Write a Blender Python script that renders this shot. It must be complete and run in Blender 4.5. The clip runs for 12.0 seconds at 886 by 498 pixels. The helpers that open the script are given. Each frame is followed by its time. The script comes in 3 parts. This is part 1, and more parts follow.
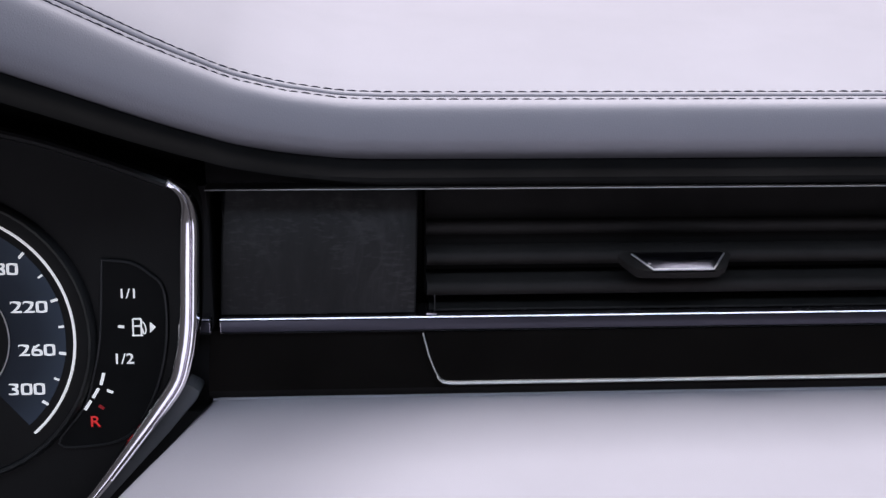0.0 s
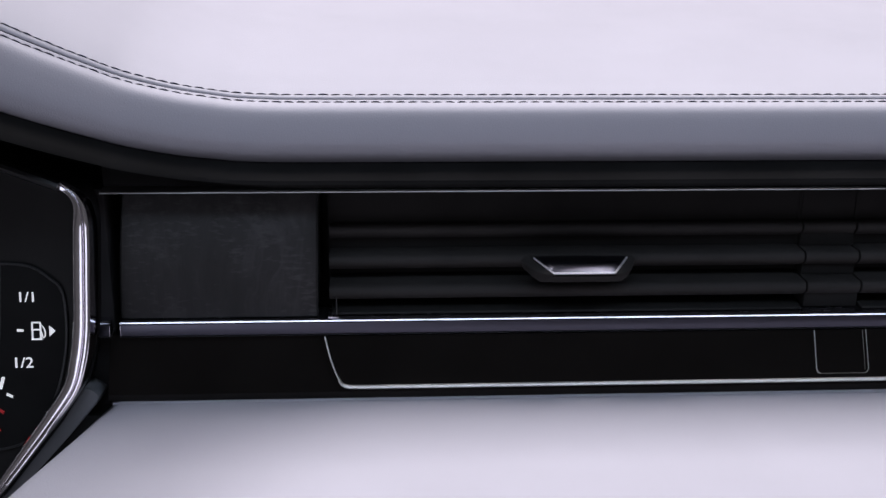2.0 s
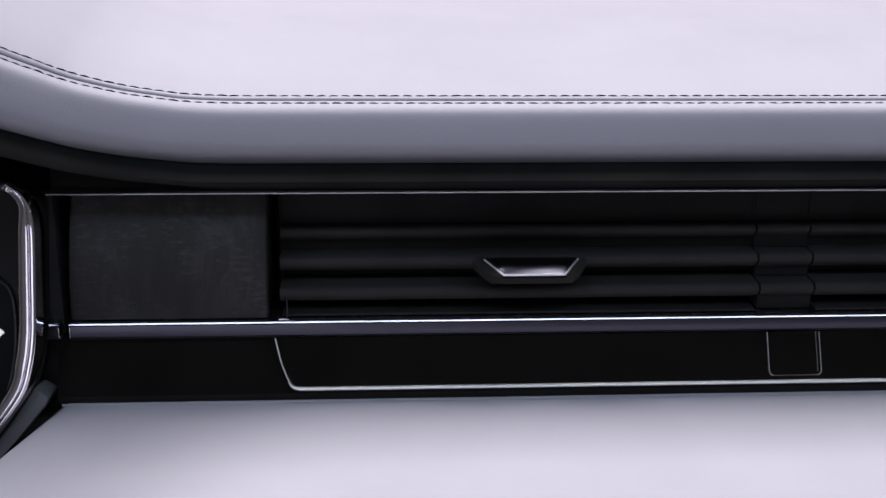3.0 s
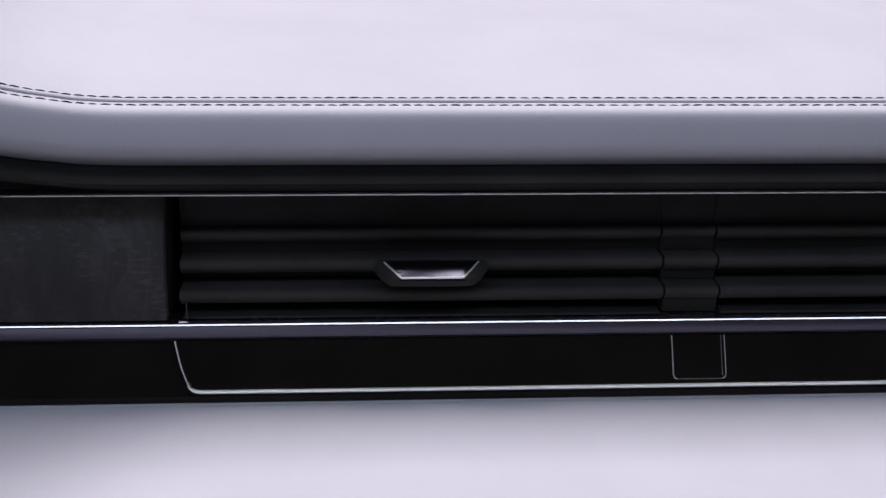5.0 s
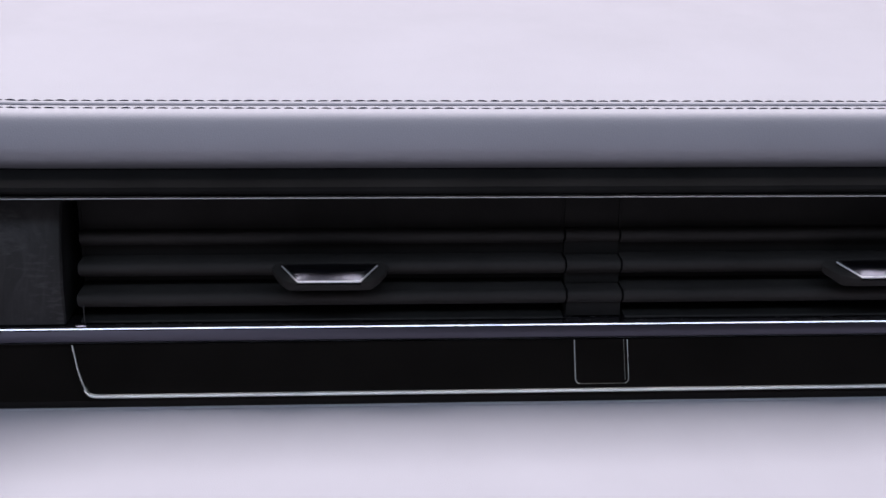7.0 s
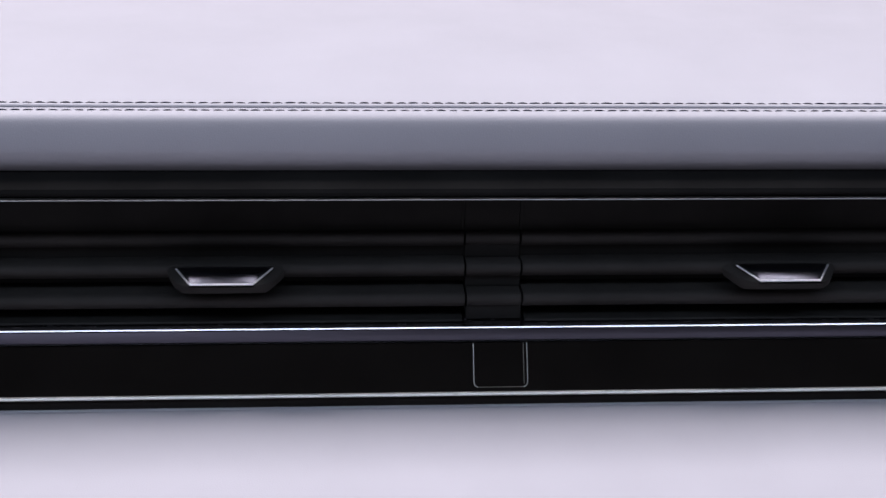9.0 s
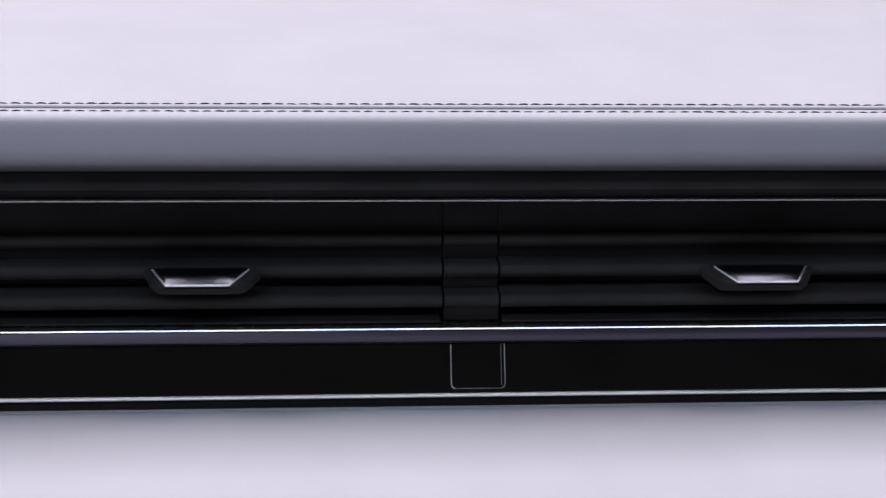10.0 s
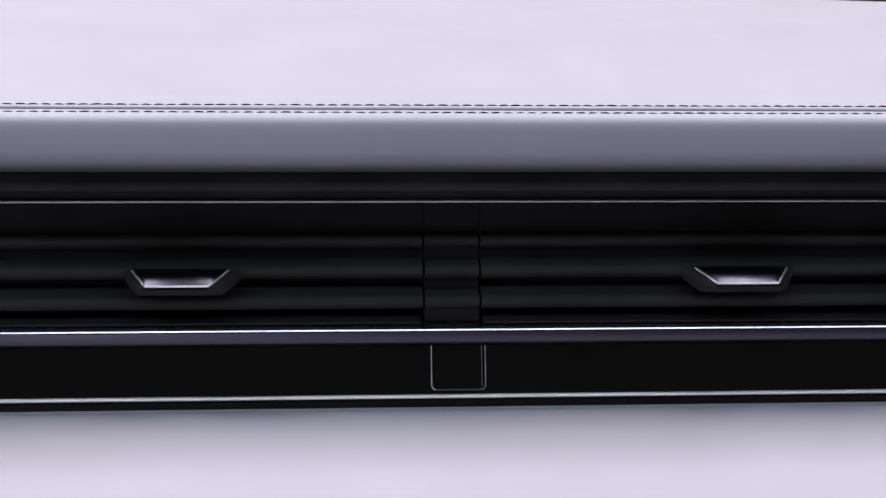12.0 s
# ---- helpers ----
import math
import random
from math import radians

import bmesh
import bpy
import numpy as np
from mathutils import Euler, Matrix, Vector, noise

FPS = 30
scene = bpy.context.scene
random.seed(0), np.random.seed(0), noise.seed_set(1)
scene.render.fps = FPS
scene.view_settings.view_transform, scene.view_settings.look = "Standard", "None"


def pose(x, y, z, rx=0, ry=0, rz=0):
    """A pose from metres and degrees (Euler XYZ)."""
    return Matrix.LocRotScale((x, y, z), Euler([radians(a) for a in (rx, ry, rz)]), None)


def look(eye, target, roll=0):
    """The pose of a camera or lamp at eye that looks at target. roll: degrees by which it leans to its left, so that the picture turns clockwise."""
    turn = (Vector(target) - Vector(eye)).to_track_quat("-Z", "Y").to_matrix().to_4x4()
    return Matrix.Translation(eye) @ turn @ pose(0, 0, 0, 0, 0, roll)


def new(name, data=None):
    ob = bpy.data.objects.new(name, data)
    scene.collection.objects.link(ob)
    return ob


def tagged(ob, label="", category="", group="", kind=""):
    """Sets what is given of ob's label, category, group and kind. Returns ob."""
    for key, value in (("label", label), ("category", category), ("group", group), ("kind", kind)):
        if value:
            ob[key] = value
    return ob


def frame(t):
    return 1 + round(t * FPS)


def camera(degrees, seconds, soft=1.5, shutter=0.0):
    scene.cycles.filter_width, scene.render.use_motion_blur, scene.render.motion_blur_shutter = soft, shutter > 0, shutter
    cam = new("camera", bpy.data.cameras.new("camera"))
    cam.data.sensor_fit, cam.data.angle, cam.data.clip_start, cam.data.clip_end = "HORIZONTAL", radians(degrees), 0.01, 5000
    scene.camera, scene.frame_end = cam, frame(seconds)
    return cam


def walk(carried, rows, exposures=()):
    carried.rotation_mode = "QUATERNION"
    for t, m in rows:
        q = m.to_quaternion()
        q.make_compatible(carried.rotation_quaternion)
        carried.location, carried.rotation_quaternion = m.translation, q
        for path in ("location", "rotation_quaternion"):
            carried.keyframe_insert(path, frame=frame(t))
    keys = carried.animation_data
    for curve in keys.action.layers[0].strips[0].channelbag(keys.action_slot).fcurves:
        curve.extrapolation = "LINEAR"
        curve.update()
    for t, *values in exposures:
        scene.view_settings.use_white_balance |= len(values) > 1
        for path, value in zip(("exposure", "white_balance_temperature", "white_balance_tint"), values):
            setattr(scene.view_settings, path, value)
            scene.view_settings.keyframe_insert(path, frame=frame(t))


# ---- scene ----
cam = camera(42.0, 12.0, soft=1.5)
# seconds, metres along the dashboard, pitch, roll, yaw
ROWS = [
    (0.0, 0.0000, -20.362, -0.636, -3.348),
    (0.5, 0.0115, -20.325, -0.647, -3.343),
    (1.0, 0.0234, -20.291, -0.659, -3.337),
    (1.5, 0.0350, -20.260, -0.671, -3.332),
    (2.0, 0.0466, -20.228, -0.683, -3.327),
    (2.5, 0.0580, -20.213, -0.694, -3.321),
    (3.0, 0.0700, -20.174, -0.706, -3.316),
    (5.0, 0.1170, -20.079, -0.753, -3.294),
    (5.5, 0.1286, -20.032, -0.765, -3.289),
    (6.0, 0.1406, -20.000, -0.777, -3.283),
    (6.5, 0.1523, -19.977, -0.789, -3.278),
    (7.0, 0.1645, -19.925, -0.800, -3.272),
    (8.8, 0.2099, -19.830, -0.842, -3.253),
    (9.0, 0.2132, -19.818, -0.847, -3.251),
    (9.5, 0.2196, -19.777, -0.859, -3.245),
    (10.0, 0.2240, -19.765, -0.871, -3.240),
    (10.5, 0.2270, -19.744, -0.883, -3.235),
    (11.0, 0.2293, -19.729, -0.894, -3.229),
    (11.5, 0.2317, -19.725, -0.906, -3.224),
    (12.0, 0.2333, -19.714, -0.918, -3.218),
]
walk(cam, [(t, pose(x, 0, 1.02, 90 + pitch, roll, yaw)) for t, x, pitch, roll, yaw in ROWS])

# ---- light ----
scene.view_settings.exposure = 0.0
world = bpy.data.worlds.new("studio_dark")
world.use_nodes = True
world.node_tree.nodes["Background"].inputs["Color"].default_value = (0.02, 0.02, 0.025, 1)
world.node_tree.nodes["Background"].inputs["Strength"].default_value = 0.5
scene.world = world


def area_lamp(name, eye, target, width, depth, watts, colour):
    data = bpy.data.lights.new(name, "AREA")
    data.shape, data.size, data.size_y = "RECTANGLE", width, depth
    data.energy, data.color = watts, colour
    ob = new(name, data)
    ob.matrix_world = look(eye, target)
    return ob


area_lamp("softbox_windscreen_left", (-1.65, 1.40, 3.90), (-1.65, 1.399, 0.9), 1.4, 1.4, 166, (0.968, 0.920, 0.968))
# Unseen second overhead lamp, added to brighten the right slider and even the top.
area_lamp("overhead_fill_right", (1.20, 1.45, 3.90), (1.20, 1.449, 0.9), 1.5, 1.5, 109, (0.968, 0.920, 0.968))
# Unseen lamp behind the viewpoint, added for the bezel to reflect and front fill.
area_lamp("front_fill", (-0.50, -1.6, 0.82), (-0.15, 0.5, 0.80), 0.95, 1.05, 4.8, (0.78, 0.79, 0.96))
# Unseen strip overhead, added to light chrome edges, leather front and shelf.
area_lamp("overhead_strip_fill", (0.05, -0.62, 2.30), (0.05, 0.5, 0.80), 3.4, 0.45, 18.5, (0.66, 0.78, 0.98))


# ---- materials ----
def material(name, base, rough=0.5, metal=0.0, specular=0.5):
    m = bpy.data.materials.new(name)
    m.use_nodes = True
    b = m.node_tree.nodes["Principled BSDF"]
    b.inputs["Base Color"].default_value = (*base, 1)
    b.inputs["Roughness"].default_value = rough
    b.inputs["Metallic"].default_value = metal
    b.inputs["Specular IOR Level"].default_value = specular
    return m, m.node_tree.nodes, m.node_tree.links, b


def coords(nodes, links, scale, start=(0, 0, 0)):
    tc = nodes.new("ShaderNodeTexCoord")
    mp = nodes.new("ShaderNodeMapping")
    mp.inputs["Scale"].default_value = scale
    mp.inputs["Location"].default_value = start
    links.new(tc.outputs["Object"], mp.inputs["Vector"])
    return mp.outputs["Vector"]


def noise_tex(nodes, links, vector, scale, detail=4.0, rough=0.55):
    n = nodes.new("ShaderNodeTexNoise")
    n.inputs["Scale"].default_value = scale
    n.inputs["Detail"].default_value = detail
    n.inputs["Roughness"].default_value = rough
    links.new(vector, n.inputs["Vector"])
    return n.outputs["Fac"]


def ramp(nodes, links, fac, stops):
    r = nodes.new("ShaderNodeValToRGB")
    e = r.color_ramp.elements
    while len(e) < len(stops):
        e.new(0.5)
    for el, (p, c) in zip(e, stops):
        el.position, el.color = p, (*c, 1)
    links.new(fac, r.inputs["Fac"])
    return r.outputs["Color"]


def span(nodes, links, fac, low, high):
    n = nodes.new("ShaderNodeMapRange")
    n.inputs["To Min"].default_value, n.inputs["To Max"].default_value = low, high
    links.new(fac, n.inputs["Value"])
    return n.outputs["Result"]


def bump(nodes, links, height, bsdf, strength, distance):
    n = nodes.new("ShaderNodeBump")
    n.inputs["Strength"].default_value, n.inputs["Distance"].default_value = strength, distance
    links.new(height, n.inputs["Height"])
    links.new(n.outputs["Normal"], bsdf.inputs["Normal"])


def leather(name, base):
    m, n, l, b = material(name, base, 0.55, 0, 0.35)
    v = coords(n, l, (1, 1, 1))
    broad = noise_tex(n, l, v, 14, 3)
    low = tuple(c * 0.97 for c in base)
    high = tuple(min(1, c * 1.03) for c in base)
    l.new(ramp(n, l, broad, [(0.3, low), (0.7, high)]), b.inputs["Base Color"])
    cells = n.new("ShaderNodeTexVoronoi")
    cells.feature = "DISTANCE_TO_EDGE"
    cells.inputs["Scale"].default_value = 850
    l.new(v, cells.inputs["Vector"])
    fine = noise_tex(n, l, v, 2200, 2)
    mix = n.new("ShaderNodeMath")
    mix.operation = "MULTIPLY_ADD"
    mix.inputs[1].default_value = 0.35
    l.new(fine, mix.inputs[0])
    l.new(cells.outputs["Distance"], mix.inputs[2])
    bump(n, l, mix.outputs["Value"], b, 0.22, 0.0004)
    l.new(span(n, l, noise_tex(n, l, v, 60, 4), 0.48, 0.64), b.inputs["Roughness"])
    return m


def plastic(name, base, rough, specular=0.4, grain=0.1):
    m, n, l, b = material(name, base, rough, 0, specular)
    v = coords(n, l, (1, 1, 1))
    low = tuple(c * 0.8 for c in base)
    high = tuple(c * 1.2 for c in base)
    l.new(ramp(n, l, noise_tex(n, l, v, 25, 4), [(0.3, low), (0.7, high)]), b.inputs["Base Color"])
    l.new(span(n, l, noise_tex(n, l, v, 90, 4), rough * 0.85, min(1, rough * 1.15)), b.inputs["Roughness"])
    if grain:
        bump(n, l, noise_tex(n, l, v, 3000, 2), b, grain, 0.0002)
    return m


def metal(name, base, rough):
    m, n, l, b = material(name, base, rough, 1.0)
    v = coords(n, l, (3, 60, 60))
    l.new(span(n, l, noise_tex(n, l, v, 20, 3), rough * 0.7, rough * 1.3), b.inputs["Roughness"])
    return m


def wood(name):
    m, n, l, b = material(name, (0.04, 0.04, 0.042), 0.5, 0, 0.4)
    v = coords(n, l, (60, 60, 13))
    warp = noise_tex(n, l, coords(n, l, (22, 22, 16)), 1.0, 3)
    add = n.new("ShaderNodeVectorMath")
    add.operation = "MULTIPLY_ADD"
    add.inputs[1].default_value = (2.2, 2.2, 2.2)
    l.new(warp, add.inputs[0])
    l.new(v, add.inputs[2])
    figure = noise_tex(n, l, add.outputs["Vector"], 1.6, 6, 0.6)
    grain = ramp(n, l, figure, [(0.34, (0.005, 0.0049, 0.0051)), (0.52, (0.0115, 0.0111, 0.0115)), (0.74, (0.032, 0.0305, 0.0315))])
    # broad lighter and darker veneer zones, shifted to paint in shade at the left
    zone = noise_tex(n, l, coords(n, l, (22, 22, 13), (5.3, 0, 2.0)), 1.0, 2)
    tone = n.new("ShaderNodeMix")
    tone.data_type, tone.blend_type = "RGBA", "MULTIPLY"
    tone.inputs["Factor"].default_value = 1.0
    l.new(grain, tone.inputs["A"])
    l.new(ramp(n, l, zone, [(0.34, (0.50, 0.50, 0.50)), (0.66, (1.45, 1.43, 1.45))]), tone.inputs["B"])
    grain = tone.outputs["Result"]
    # pale flecks across the grain, only where the figure is light
    fleck = noise_tex(n, l, coords(n, l, (170, 170, 520)), 1.0, 2)
    both = n.new("ShaderNodeMath")
    both.operation = "MULTIPLY"
    l.new(fleck, both.inputs[0])
    l.new(zone, both.inputs[1])
    pale = n.new("ShaderNodeMix")
    pale.data_type = "RGBA"
    l.new(ramp(n, l, both.outputs["Value"], [(0.29, (0, 0, 0)), (0.44, (1, 1, 1))]), pale.inputs["Factor"])
    l.new(grain, pale.inputs["A"])
    pale.inputs["B"].default_value = (0.037, 0.0355, 0.037, 1)
    l.new(pale.outputs["Result"], b.inputs["Base Color"])
    pores = noise_tex(n, l, coords(n, l, (900, 900, 60)), 1.0, 3)
    bump(n, l, pores, b, 0.35, 0.0004)
    l.new(span(n, l, figure, 0.42, 0.62), b.inputs["Roughness"])
    return m


def glow(name, colour, strength):
    m, n, l, b = material(name, colour, 0.5)
    b.inputs["Emission Color"].default_value = (*colour, 1)
    b.inputs["Emission Strength"].default_value = strength
    return m


LEATHER = leather("grey_leather", (0.398, 0.386, 0.430))
THREAD = plastic("dark_thread", (0.020, 0.019, 0.030), 0.8, 0.08, 0)
BLACK = plastic("black_grained_plastic", (0.0165, 0.016, 0.0155), 0.6, 0.25, 0.25)
SATIN = plastic("satin_black_plastic", (0.02, 0.02, 0.021), 0.42, 0.4, 0.05)
SLAT = plastic("vent_slat_plastic", (0.0265, 0.0243, 0.0233), 0.7, 0.2, 0.05)
PIANO = plastic("piano_black_lacquer", (0.008, 0.0068, 0.0062), 0.08, 0.15, 0)
DUCT = plastic("dark_grey_duct_plastic", (0.0165, 0.0155, 0.0150), 0.85, 0.10, 0.1)
LINING = plastic("black_soft_plastic", (0.027, 0.0255, 0.0265), 0.9, 0.08, 0.1)
MATT = plastic("matt_black_plastic", (0.0140, 0.0134, 0.0134), 0.9, 0.03, 0.1)
CLUSTER = plastic("cluster_face_plastic", (0.0095, 0.0088, 0.0088), 0.5, 0.18, 0.1)


def dial_print():
    """Printed dial that lightens towards its rim."""
    m, n, l, b = material("dial_blue_grey", (0.04, 0.05, 0.07), 0.5, 0, 0.3)
    tc = n.new("ShaderNodeTexCoord")
    far = n.new("ShaderNodeVectorMath")
    far.operation = "DISTANCE"
    far.inputs[1].default_value = (-0.2021, 0.5049, 0.7894)
    l.new(tc.outputs["Object"], far.inputs[0])
    wide = n.new("ShaderNodeMapRange")
    wide.inputs["From Min"].default_value, wide.inputs["From Max"].default_value = 0.028, 0.056
    l.new(far.outputs["Value"], wide.inputs["Value"])
    l.new(ramp(n, l, wide.outputs["Result"], [(0.0, (0.010, 0.014, 0.024)), (0.55, (0.022, 0.030, 0.046)), (1.0, (0.050, 0.066, 0.095))]), b.inputs["Base Color"])
    return m


DIAL = dial_print()
GREY = plastic("grey_cowl_plastic", (0.20, 0.20, 0.215), 0.5, 0.4, 0.1)
WOOD = wood("charcoal_open_pore_wood")
CHROME = metal("polished_chrome", (0.86, 0.83, 0.87), 0.09)
STRIP = metal("dark_satin_chrome", (0.082, 0.080, 0.102), 0.34)
EDGE = metal("bright_chrome_edge", (0.66, 0.63, 0.69), 0.25)
SCOOP = metal("slider_satin_metal", (0.13, 0.13, 0.16), 0.30)
RIM = metal("slider_rim_metal", (0.92, 0.91, 0.95), 0.55)
SILVER = metal("satin_silver", (0.78, 0.76, 0.73), 0.52)
RAIL = metal("satin_rail_metal", (0.37, 0.35, 0.34), 0.42)
OUTLINE = metal("fine_outline_metal", (0.26, 0.25, 0.23), 0.45)
# Brighter copy of the outline metal, with the bevel highlights in its colour.
GLINT = metal("bevel_glint_metal", (0.62, 0.61, 0.57), 0.42)
DARK_METAL = metal("dark_metal", (0.25, 0.24, 0.25), 0.38)
GLOW_WHITE = glow("lit_white_marking", (0.9, 0.9, 0.93), 0.55)
GLOW_RED = glow("lit_red_marking", (0.75, 0.03, 0.03), 0.42)
GLOW_DIM = glow("dim_red_marking", (0.35, 0.01, 0.015), 0.25)
STUDIO = plastic("studio_dark_paint", (0.15, 0.15, 0.155), 0.9, 0.2, 0.1)
CARPET = plastic("grey_floor_carpet", (0.075, 0.075, 0.080), 0.95, 0.1, 0.3)


# ---- mesh helpers ----
def thing(name, base, label, category, group="", kind=""):
    ob = new(name)
    ob.empty_display_size = 0.02
    ob.location = base
    return tagged(ob, label, category, group, kind)


def root_of(ob):
    """Where a parent stands: things at their base, parts at the world's origin."""
    return Vector(ob.location) if ob.parent is None else Vector((0, 0, 0))


def part(name, bm, mat, parent, label="", smooth=True):
    """One mesh under a thing or a part, built in world metres."""
    bmesh.ops.recalc_face_normals(bm, faces=bm.faces)
    data = bpy.data.meshes.new(name)
    bm.to_mesh(data)
    bm.free()
    data.materials.append(mat)
    for p in data.polygons:
        p.use_smooth = smooth
    if smooth:
        data.set_sharp_from_angle(angle=radians(38))
    ob = new(name, data)
    if parent is not None:
        ob.parent = parent
        ob.matrix_parent_inverse = Matrix.Translation(-root_of(parent))
    return tagged(ob, label)


def bevelled(bm, width, segments=2):
    bmesh.ops.bevel(bm, geom=list(bm.edges), offset=width, segments=segments, profile=0.5, affect="EDGES", clamp_overlap=True)
    return bm


def box(x0, x1, y0, y1, z0, z1, bevel=0.0, segments=2):
    bm = bmesh.new()
    bmesh.ops.create_cube(bm, size=1, matrix=Matrix.LocRotScale(((x0 + x1) / 2, (y0 + y1) / 2, (z0 + z1) / 2), None, (x1 - x0, y1 - y0, z1 - z0)))
    return bevelled(bm, bevel, segments) if bevel else bm


def spline(points, steps):
    """A Catmull-Rom curve through the points."""
    pts = [Vector(p) for p in points]
    pts = [2 * pts[0] - pts[1]] + pts + [2 * pts[-1] - pts[-2]]
    out = []
    for a, b, c, d in zip(pts, pts[1:], pts[2:], pts[3:]):
        for k in range(steps):
            t = k / steps
            out.append(0.5 * (2 * b + (c - a) * t + (2 * a - 5 * b + 4 * c - d) * t * t + (3 * b - a - 3 * c + d) * t ** 3))
    return out + [pts[-2]]


def loft(rings, closed=True, caps=True):
    """Skin between rings of equal count."""
    bm = bmesh.new()
    rows = [[bm.verts.new(p) for p in ring] for ring in rings]
    n = len(rows[0])
    for a, b in zip(rows, rows[1:]):
        for k in range(n if closed else n - 1):
            bm.faces.new((a[k], a[(k + 1) % n], b[(k + 1) % n], b[k]))
    if caps and closed:
        bm.faces.new(rows[0])
        bm.faces.new(rows[-1])
    return bm


def tube(path, radius, sides=8):
    """A round bar along a path."""
    path = [Vector(p) for p in path]
    rings = []
    for k, p in enumerate(path):
        way = (path[min(k + 1, len(path) - 1)] - path[max(k - 1, 0)]).normalized()
        side = way.cross(Vector((0, 1, 0)))
        side = side.normalized() if side.length > 1e-4 else Vector((1, 0, 0))
        up = side.cross(way)
        rings.append([p + radius * (math.cos(a) * side + math.sin(a) * up) for a in (2 * math.pi * j / sides for j in range(sides))])
    return loft(rings)


def prism(outline, front, back):
    """A plate with an outline of (x, z), between two depths."""
    return loft([[(x, front, z) for x, z in outline], [(x, back, z) for x, z in outline]])


def bar(profile, xs):
    """A (y, z) profile drawn along x."""
    return loft([[(x, y, z) for y, z in profile] for x in xs])


def even(a, b, n):
    return [a + (b - a) * k / (n - 1) for k in range(n)]


def table(x, rows):
    """A smooth curve through rows of (x, value), rising in x."""
    if x <= rows[0][0]:
        return rows[0][1]
    for k in range(len(rows) - 1):
        (x0, v0), (x1, v1) = rows[k], rows[k + 1]
        if x <= x1:
            vb = rows[max(k - 1, 0)]
            va = rows[min(k + 2, len(rows) - 1)]
            m0 = (v1 - vb[1]) / (x1 - vb[0])
            m1 = (va[1] - v0) / (va[0] - x0)
            h = x1 - x0
            t = (x - x0) / h
            return (2 * t ** 3 - 3 * t * t + 1) * v0 + (t ** 3 - 2 * t * t + t) * h * m0 + (3 * t * t - 2 * t ** 3) * v1 + (t ** 3 - t * t) * h * m1
    return rows[-1][1]


LEFT, RIGHT = -0.40, 0.56


# ---- the room round the dashboard ----
def room():
    tagged(part("floor", box(-2.5, 3.5, -2.5, 2.5, -0.1, 0.0), CARPET, None, smooth=False), "dark matt studio floor under the dashboard", "floor", kind="structure")
    tagged(part("ceiling", box(-2.5, 3.5, -2.5, 2.5, 4.2, 4.3), STUDIO, None, smooth=False), "plain dark studio ceiling", "ceiling", kind="structure")
    for name, b in (("wall_north", (-2.5, 3.5, 2.5, 2.6)), ("wall_south", (-2.5, 3.5, -2.6, -2.5)), ("wall_west", (-2.6, -2.5, -2.6, 2.6)), ("wall_east", (3.5, 3.6, -2.6, 2.6))):
        tagged(part(name, box(*b, 0.0, 4.3), STUDIO, None, smooth=False), "plain dark painted studio wall", "wall", kind="structure")


room()

# rise of the hood over the instruments, along x
RISE = [(-0.40, 0.070), (-0.33, 0.079), (-0.26, 0.078), (-0.20, 0.066), (-0.16, 0.0503), (-0.1372, 0.0410), (-0.1256, 0.0360), (-0.1139, 0.0309),
        (-0.1021, 0.0258), (-0.0876, 0.0198), (-0.0780, 0.0160), (-0.0658, 0.0112), (-0.0534, 0.0077), (-0.0409, 0.0048), (-0.0283, 0.0028), (-0.0157, 0.0010), (0.0100, 0.0), (0.56, 0.0)]
# section of the leather: the front cover up to the seam, then the top cover
FRONT = [(0.560, 0.8700), (0.530, 0.8702), (0.5250, 0.8708), (0.5210, 0.8710), (0.5172, 0.8721), (0.5136, 0.8741), (0.5108, 0.8772), (0.5088, 0.8810), (0.5077, 0.8843), (0.5076, 0.8885), (0.5082, 0.8930),
         (0.5089, 0.8961), (0.5098, 0.8983), (0.5112, 0.8998), (0.5131, 0.9007), (0.5152, 0.9012), (0.5164, 0.9018), (0.5170, 0.9018), (0.5174, 0.9009), (0.51755, 0.8965)]
TOP = [(0.51825, 0.8965), (0.51840, 0.9012), (0.5188, 0.9026), (0.5195, 0.9031), (0.5205, 0.9034), (0.5270, 0.9058),
       (0.5450, 0.9105), (0.5900, 0.9180), (0.6400, 0.9225), (0.7000, 0.9255), (0.7600, 0.9268), (0.8600, 0.9275)]


def hood_shift(x, y, z):
    """Lifts and brings forward a point of the straight pad where the hood rises."""
    r = table(x, RISE)
    w = min(1.0, max(0.0, (z - 0.872) / 0.029))
    far = min(1.0, max(0.0, (y - 0.53) / 0.25))
    crest = min(1.0, max(0.0, (y - 0.5135) / 0.0075))
    near = 1.1 * r * (1 - far)
    return Vector((x * (1 - near / 0.515), y - near, z + r * (0.99 + 0.18 * w + 0.06 * crest) * (1 - 0.25 * far)))


